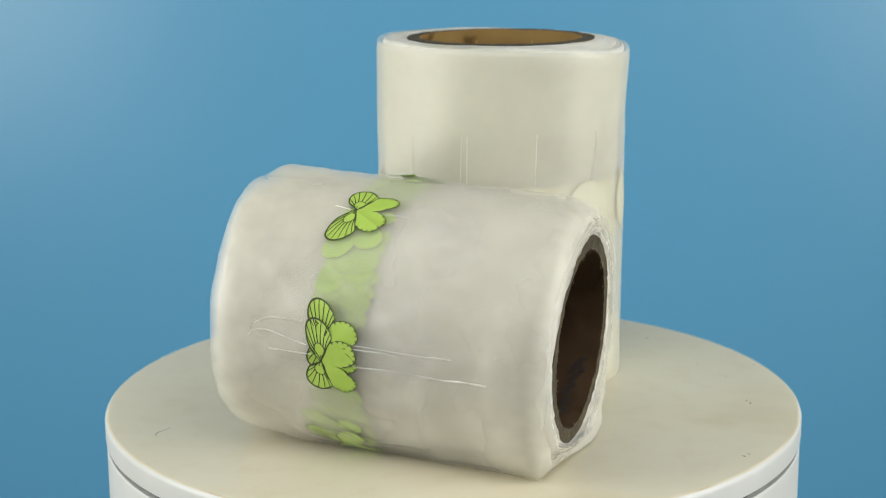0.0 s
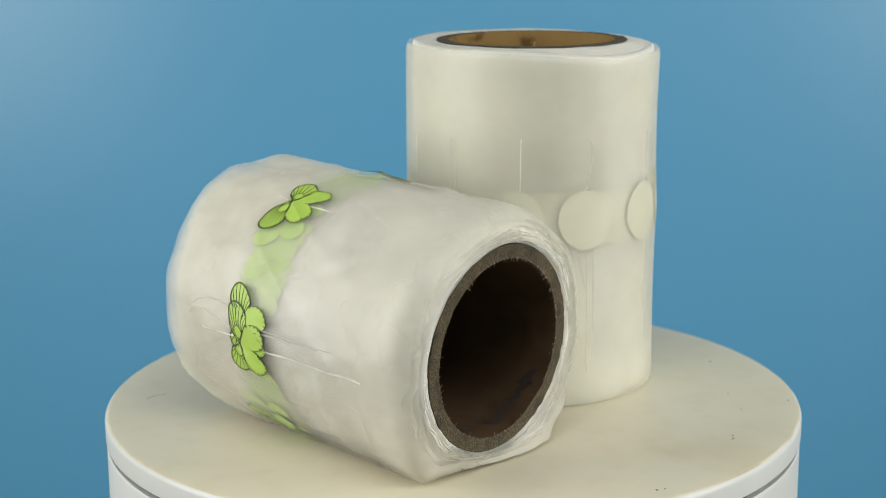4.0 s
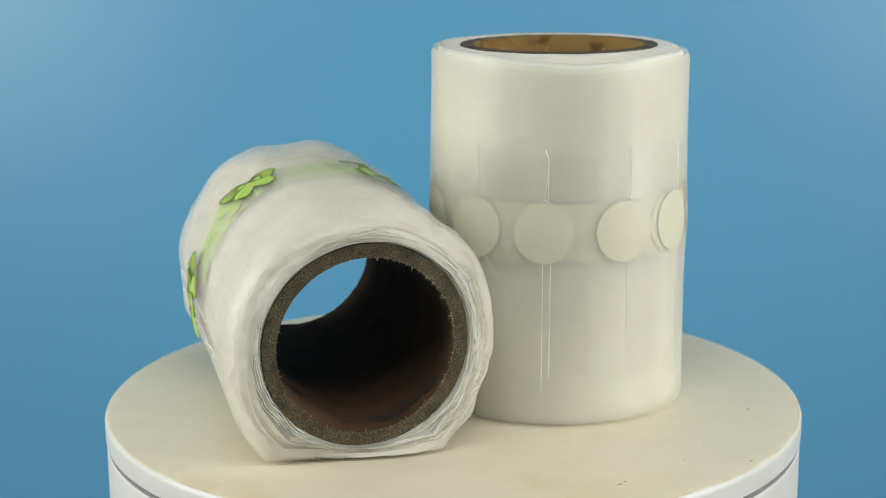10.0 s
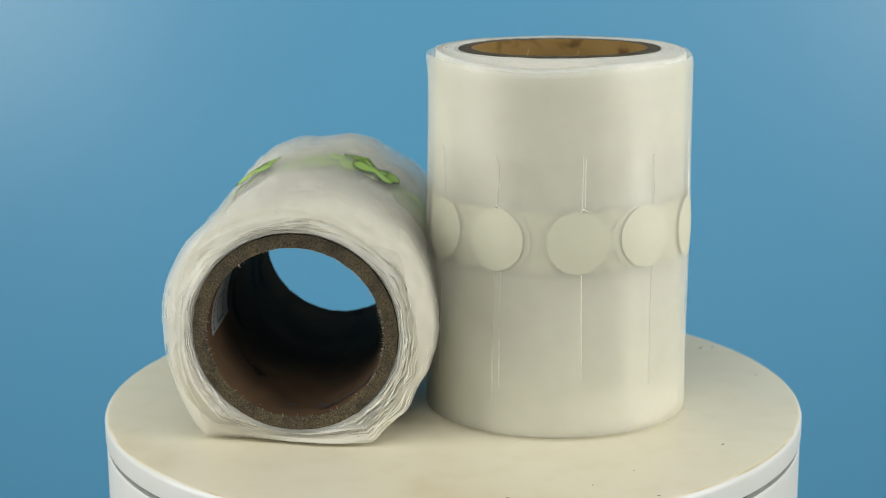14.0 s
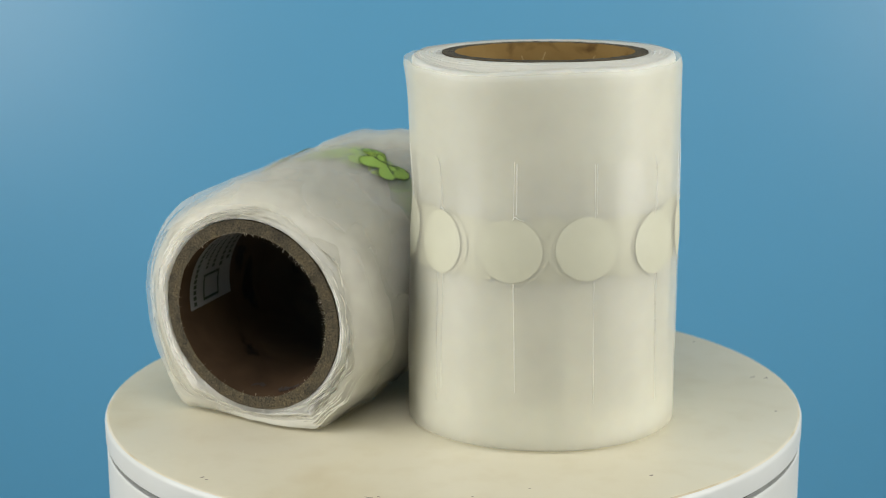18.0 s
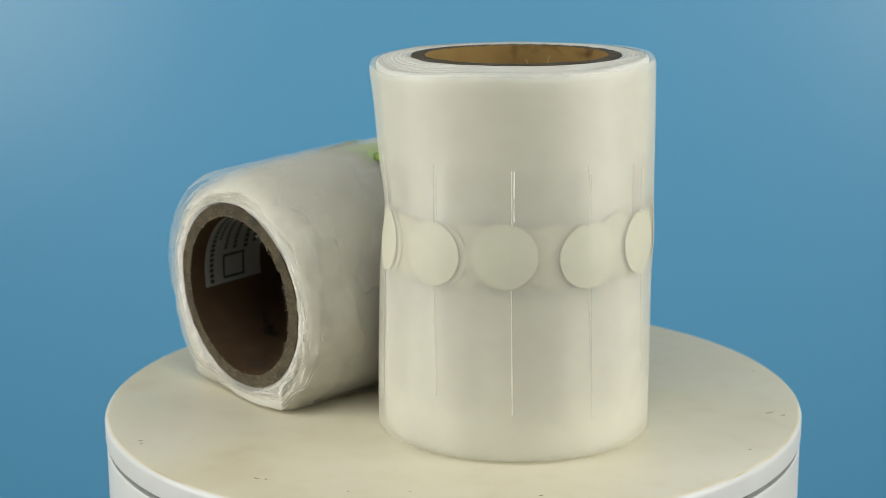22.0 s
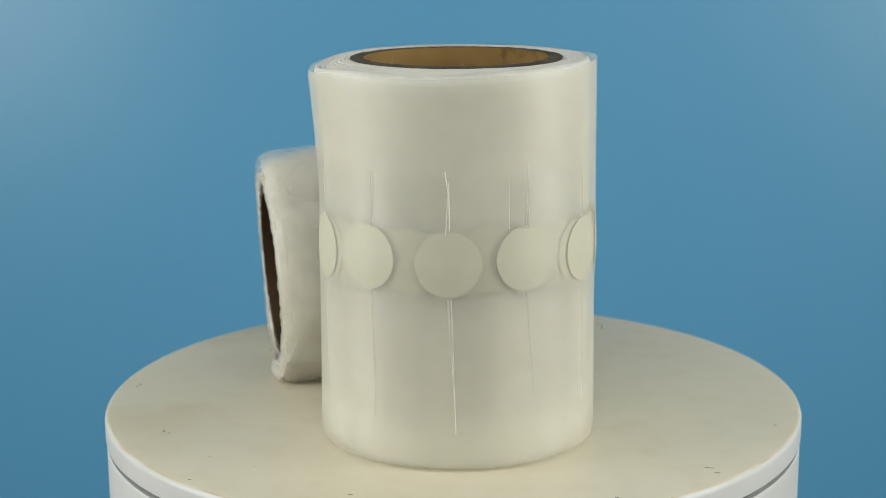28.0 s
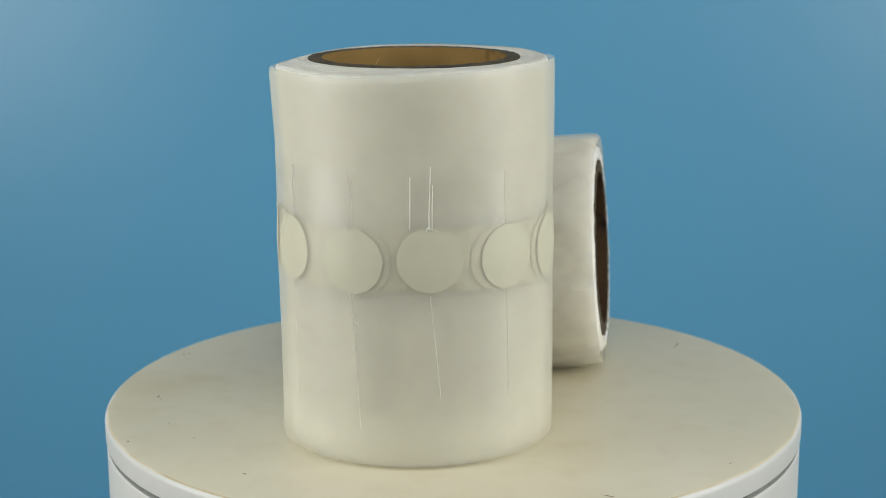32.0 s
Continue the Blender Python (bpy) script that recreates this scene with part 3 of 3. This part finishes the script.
# folded sheet edges packed round the open end
for k in (1, 4, 7):
    rows = []
    for q in (0.0, 0.3, 0.65, 1.0):
        row = []
        for a in ANG:
            ca, sa = math.cos(radians(a)), math.sin(radians(a))
            wave = noise.noise(Vector((ca * (3.5 + k % 4), sa * (3.5 + k % 4), k * 1.7)))
            fine = noise.noise(Vector((ca * 11, sa * 11, k * 2.3)))
            span = lie_radius(0.02, a) - LCORE
            share = 0.03 + 0.045 * k * (1 + 0.9 * max(0.0, -sa)) + 0.07 * wave + 0.03 * fine
            share = min(0.9, max(0.03, share))
            lift = (0.010 + 0.008 * max(0.0, -sa) + 0.005 * fine) * (1 - q) * (0.25 + 0.75 * min(1.0, abs(sa) * 1.2))
            r = LCORE + 0.002 + span * share + (0.005 + 0.10 * span * (1 - share)) * q
            if sa < -0.05:
                r = min(r, (LZ - 0.010) / -sa)
            row.append(on_axis(face_depth((r - LCORE) / span) - lift + 0.002 * q - 0.0012, a, r))
        rows.append(row)
    v, f = sheet(rows)
    mesh("film_edge", v, f, RIM_VEIL, lying_roll)

# wavy sheet edges that stand out of the end face like pleats
random.seed(12)
PLEATS = [(random.uniform(-128, -70), random.uniform(15, 75), 0.16 + 0.085 * n) for n in range(10)] + [(random.uniform(50, 75), random.uniform(120, 150), 0.08 + 0.10 * n) for n in range(4)]
for n, (a0, a1, share) in enumerate(PLEATS):
    rows, steps = [[], [], []], 90
    for j in range(steps + 1):
        a = a0 + (a1 - a0) * j / steps
        ca, sa = math.cos(radians(a)), math.sin(radians(a))
        fade = math.sin(math.pi * j / steps) ** 0.6
        wave = noise.noise(Vector((ca * 4, sa * 4, n * 0.35))) + 0.6 * noise.noise(Vector((ca * 10, sa * 10, n * 0.8))) + 0.3 * noise.noise(Vector((ca * 24, sa * 24, n * 1.9)))
        k = min(0.93, max(0.06, share + 0.085 * wave))
        at = face_depth(k) * (1 - 0.80 * corner(a)) - 0.050 * k ** 2.5 * spread(a)
        r = LCORE + (lie_radius(at, a) - LCORE) * k
        lip = (0.009 + 0.009 * max(0.0, noise.noise(Vector((ca * 7, sa * 7, n * 3.1))) + 0.25)) * fade
        for row, out, ds in zip(rows, (-0.004, 0.001, 0.006 * fade), (0.012, 0.0, -lip)):
            rr = r + out
            if sa < -0.05:
                rr = min(rr, (LZ - 0.010) / -sa)
            row.append(on_axis(at + ds, a, rr))
    v, f = sheet(rows, closed=False)
    mesh("film_pleat", v, f, PLEAT_VEIL, lying_roll)

# a loose spike of the outermost wrap beside the open end
rows = []
for i in range(10):
    q = i / 9
    row = []
    for j in range(6):
        p = j / 5
        row.append(on_lie(35 - 25 * q - 2 * p * (1 - q), 0.014 + 0.016 * p * (1 - q) ** 0.8, 0.0105 + 0.010 * q ** 1.5 + 0.003 * (1 - p) * math.sin(q * math.pi)))
    rows.append(row)
v, f = sheet(rows, closed=False)
mesh("loose_flap", v, f, SHEER, lying_roll, "loose corner of thin film")


def along(ob_parts):
    """Turn a tube built along z into the lying roll's axis."""
    out = []
    for p in ob_parts:
        z, x, y = p.z / U, p.x / U, p.y / U
        out.append(on_axis(z, math.degrees(math.atan2(y, x)), math.hypot(x, y)))
    return out


edge, bore = tube(LCORE, LBORE, 0.0, LLEN, 140, 0.004)
edge = (along(edge[0]), edge[1])
bore = (along(bore[0]), bore[1])
mesh("core", edge[0], edge[1], CORE_EDGE, lying_roll, "grey-brown cardboard core with a frayed rim")
mesh("core_bore", bore[0], bore[1], SHADED_CORE_BORE, lying_roll, "brown kraft paper lining, darkened for the shade inside")
pieces = []
for i in range(190):
    a = random.choice((random.uniform(0, 360), random.gauss(20, 45)))
    s = random.uniform(-0.004, 0.004)
    ln, w = random.choice((0.003, 0.004, 0.005, 0.008, 0.012)), 0.4
    pieces.append(([on_axis(s, a - w * 0.3, LBORE + 0.002), on_axis(s, a + w * 0.3, LBORE + 0.002),
                    on_axis(s - random.uniform(-0.004, 0.006), a + random.uniform(-1.6, 1.6), LBORE - ln)], [(0, 1, 2)]))
v, f = join(pieces)
mesh("frayed_fibres", v, f, FIBRE, lying_roll, "pale torn paper fibres", smooth=False, kind="stuff")

# label inside the core, its writing too small to read
LABEL_A = (117, 187)


def on_bore(a, s, off=0.0):
    return on_axis(s, a, LBORE - off)


rows = [[on_bore(LABEL_A[0] + (LABEL_A[1] - LABEL_A[0]) * j / 24, s, 0.0022) for j in range(25)] for s in (0.05, 0.12, 0.19, 0.255)]
v, f = sheet(rows, closed=False)
label = mesh("label", v, f, SHADED_LABEL, lying_roll, "white paper label with a printed box, greyed for the shade")
bars = []


def bar(a0, a1, s0, s1):
    rows = [[on_bore(a0 + (a1 - a0) * j / 3, s, 0.0034) for j in range(4)] for s in (s0, s1)]
    bars.append(sheet(rows, closed=False))


for s0, size, a0, a1 in ((0.068, 0.011, 119, 182), (0.092, 0.006, 118, 150), (0.118, 0.008, 118, 158), (0.150, 0.010, 116, 158), (0.190, 0.012, 118, 162), (0.222, 0.012, 124, 160)):
    a = a0
    while a < a1:
        bar(a, a + 3.0 * size / 0.011, s0 - 0.001, s0 + size + 0.002)
        a += 4.2 * size / 0.011
for a0, a1, s0, s1 in ((164.6, 183.8, 0.115, 0.122), (164.6, 183.8, 0.187, 0.194), (164.6, 166.5, 0.122, 0.187), (181.9, 183.8, 0.122, 0.187)):
    bar(a0, a1, s0, s1)
v, f = join(bars)
mesh("print", v, f, INK, label, smooth=False, kind="stuff")

# a dark smear of ink low in the bore
for stroke in ([(279, 0.070), (284, 0.040), (287, 0.066)], [(282, 0.072), (289, 0.046), (294, 0.070)], [(286, 0.040), (293, 0.064), (299, 0.044)], [(294, 0.042), (301, 0.068), (305, 0.046)],
               [(304, 0.070), (309, 0.050), (314, 0.060)], [(314, 0.058), (321, 0.036), (326, 0.050)], [(318, 0.064), (324, 0.056), (331, 0.034)], [(258, 0.060), (262, 0.080), (266, 0.072)]):
    rows = []
    for (a0, s0), (a1, s1) in zip(stroke, stroke[1:]):
        for i in range(6):
            q = i / 5
            w = 0.010 + 0.007 * noise.noise(Vector((a0 + q * 5, s0 * 90, 2)))
            rows.append([on_bore(a0 + (a1 - a0) * q, s0 + (s1 - s0) * q + o, 0.0022) for o in (-w, w)])
    v, f = sheet(rows, closed=False)
    mesh("ink_smear", v, f, SMEAR, lying_roll, "dark smeared ink")

# butterflies; wings in a plan with u along the roll and v round it
WINGS = [
    (True, [(2, -4), (-30, 28), (-52, 60), (-68, 98), (-74, 142), (-66, 172), (-45, 186), (-20, 184), (10, 168), (32, 142), (46, 114), (46, 96), (30, 70), (14, 38)]),
    (False, [(4, -6), (18, 30), (20, 60), (36, 84), (60, 98), (86, 103), (112, 98), (136, 84), (152, 58), (157, 34), (146, 10), (120, -8), (90, -16), (52, -15)]),
    (False, [(4, -4), (52, -14), (92, -24), (124, -43), (150, -67), (160, -86), (152, -106), (132, -122), (110, -127), (80, -120), (50, -103), (22, -62)]),
    (True, [(4, -4), (-18, -10), (-44, -24), (-62, -48), (-70, -81), (-60, -112), (-35, -131), (0, -137), (30, -127), (50, -110), (46, -90), (26, -60), (10, -24)])]
UNIT_V, UNIT_S = 0.000574, 0.000607


def loop(points, n=4):
    """A smooth closed curve through the points."""
    out, m = [], len(points)
    for i in range(m):
        p0, p1, p2, p3 = (Vector(points[(i + k) % m]) for k in (-1, 0, 1, 2))
        for q in range(n):
            t = q / n
            out.append(0.5 * (2 * p1 + (p2 - p0) * t + (2 * p0 - 5 * p1 + 4 * p2 - p3) * t * t + (3 * p1 - p0 - 3 * p2 + p3) * t ** 3))
    return out


def butterfly(a, s, off, flip=1, turn=0.0, crisp=2):
    """A lime butterfly sticker with black print, stuck on at angle a and place s."""
    c, d = math.cos(radians(turn)), math.sin(radians(turn))

    def place(p, o):
        u, w = p[0] * c - p[1] * d, (p[0] * d + p[1] * c) * flip
        return on_lie(a - math.degrees(w * UNIT_V / 0.36), s - u * UNIT_S, off + o)

    bug, lines = None, []
    for number, (veined, outline) in enumerate(WINGS):
        ring = loop(outline)
        mid = sum(ring, Vector((0, 0))) / len(ring)
        lift = 0.00016 * (3 - number)
        v, f = sheet([[place(mid + (p - mid) * k, lift) for p in ring] for k in (1, 0.85, 0.7, 0.55, 0.4, 0.2, 0.01)])
        wing = mesh("butterfly_sticker" if bug is None else "wing", v, f, LIME, lying_roll if bug is None else bug, "lime green butterfly with black veins" if bug is None else "")
        bug = bug or wing
        root, m = ring[0], len(ring)
        if veined and crisp > 1:
            # margin: broad along the leading edge and the tip, thin behind
            inner = [mid + (p - mid) * (1 - (0.095 if 3 < j < 0.66 * m else 0.038)) for j, p in enumerate(ring)]
            lines.append(sheet([[place(mid + (p - mid) * 1.005, lift + 0.0006) for p in ring], [place(p, lift + 0.0006) for p in inner]]))
        elif not veined:
            arc = ring[int(0.22 * m):int(0.86 * m)]
            lines.append(sheet([[place(mid + (p - mid) * k, lift + 0.0006) for p in arc] for k in (1.005, 0.958)], closed=False))

        def vein(p, q, w, bend=0.0):
            t = (q - p)
            if t.length < 1e-6:
                return
            nrm = Vector((-t.y, t.x)).normalized()
            lines.append(sheet([[place(p.lerp(q, k) + nrm * (bend * math.sin(math.pi * k) + side * w * (1 - 0.35 * k)), lift + 0.0007) for side in (1, -1)] for k in (0, 0.2, 0.4, 0.6, 0.8, 1)], closed=False))

        if veined and crisp > 1:
            # a narrow cell from the root, and close veins that run from it to the margin
            near = {k: root.lerp(ring[k], 0.30 + 0.14 * math.sin(math.pi * k / m)) for k in range(6, m - 5, 4)}
            for k, p in near.items():
                vein(p, mid + (ring[k] - mid) * 0.98, 2.1, 2.0)
            cell = [near[k] for k in sorted(near)][2:-2]
            for p, q in zip(cell, cell[1:]):
                vein(p, q, 2.2)
            vein(root, cell[0], 2.2, -3.0)
            vein(root, cell[-1], 2.2, 3.0)
        elif not veined:
            for k in range(m // 4, m - m // 5, 4):
                vein(mid + (ring[k] - mid) * 0.99, mid + (ring[k] - mid) * 0.82, 3.0)
    if crisp > 1:
        for dx, bow in ((-3, 2), (5, -2)):
            lines.append(sheet([[place((dx + bow * math.sin(y / 14) + o, y), 0.0012) for o in (-1.3, 1.3)] for y in (26, 14, 2, -10, -24)], closed=False))
    if crisp:
        v, f = join(lines)
        mesh("vein_print", v, f, WING_INK, bug, smooth=False)
    return bug


TOP = LAYERS[3] + 0.0014
butterfly(121.8, 0.561, TOP, -1, 8)
butterfly(-173.0, 0.570, TOP + 0.0040, 1, 0)
butterfly(179.2, 0.569, TOP, 1, 0)
butterfly(63.0, 0.525, TOP, -1, 10)
butterfly(-122.5, 0.570, LAYERS[2] + 0.0014, 1, 25, 2)
butterfly(-130.0, 0.575, LAYERS[1] + 0.0010, 1, 20, 1)
# hazier ones on the wraps below
for base, s in ((121.8, 0.555), (63, 0.535), (-173.5, 0.566), (3, 0.53)):
    for da, depth, ds in ((6.8, LAYERS[1] + 0.0006, 0.004), (17, LAYERS[0] + 0.0016, -0.004), (22, LAYERS[0] + 0.0002, 0.003), (28, LAYERS[0] - 0.0012, 0.006), (35, LAYERS[0] - 0.0017, -0.004), (42, LAYERS[0] - 0.0022, 0.0)):
        if base == -173.5 and da < 20:
            continue
        butterfly(base + da, s + ds, depth, -1 if base > 0 else 1, 8 if base > 0 else 0, 0)

# fine creases that run along the lying roll through the butterflies
for pts in ([(181.6, 0.764), (179.4, 0.752), (178.2, 0.735), (177.9, 0.715), (178.3, 0.696), (179.8, 0.66), (181.7, 0.60)],
            [(176.1, 0.746), (173.8, 0.725), (172.6, 0.70), (172.2, 0.665), (172.5, 0.615)], [(185.3, 0.704), (185.4, 0.588)],
            [(178.9, 0.48), (179.0, 0.318), (178.4, 0.22)], [(187.2, 0.50), (187.0, 0.316), (186.4, 0.124)], [(180.4, 0.48), (180.2, 0.36)],
            [(180.4, 0.47), (180.3, 0.40)]):
    fine = strip_on(lambda a, s, off: on_lie(a, s + 0.010, off), pts, 0.0064, TOP - 0.0002)
    mesh("crease", fine[0], fine[1], BOLD_CREASE, lying_roll)

for pts in ([(122.2, 0.499), (122.0, 0.42)], [(120.2, 0.622), (121.9, 0.575)], [(63, 0.46), (62.5, 0.40)]):
    fine = strip_on(lambda a, s, off: on_lie(a, s, off), pts, 0.0052, TOP - 0.0004)
    mesh("crease", fine[0], fine[1], CREASE, lying_roll)

STAND_REST = Vector((SX, SY, 0.0005)) * U
LIE_REST = Vector((LX, LY, 0.0005)) * U


def motions():
    """The plate turns, and carries both rolls round its axis."""
    times = [float(t) for t in range(0, 33)]
    plate, stand, lie = [], [], []
    for t in times:
        turn = pose(0, 0, 0, 0, 0, spin(t))
        plate.append((t, Matrix.Translation((0, 0, -FLOOR)) @ turn))
        stand.append((t, turn @ Matrix.Translation(STAND_REST)))
        lie.append((t, turn @ Matrix.Translation(LIE_REST) @ pose(0, 0, 0, 0, 0, HEAD)))
    walk(top_plate, plate)
    walk(standing_roll, stand)
    walk(lying_roll, lie)


motions()
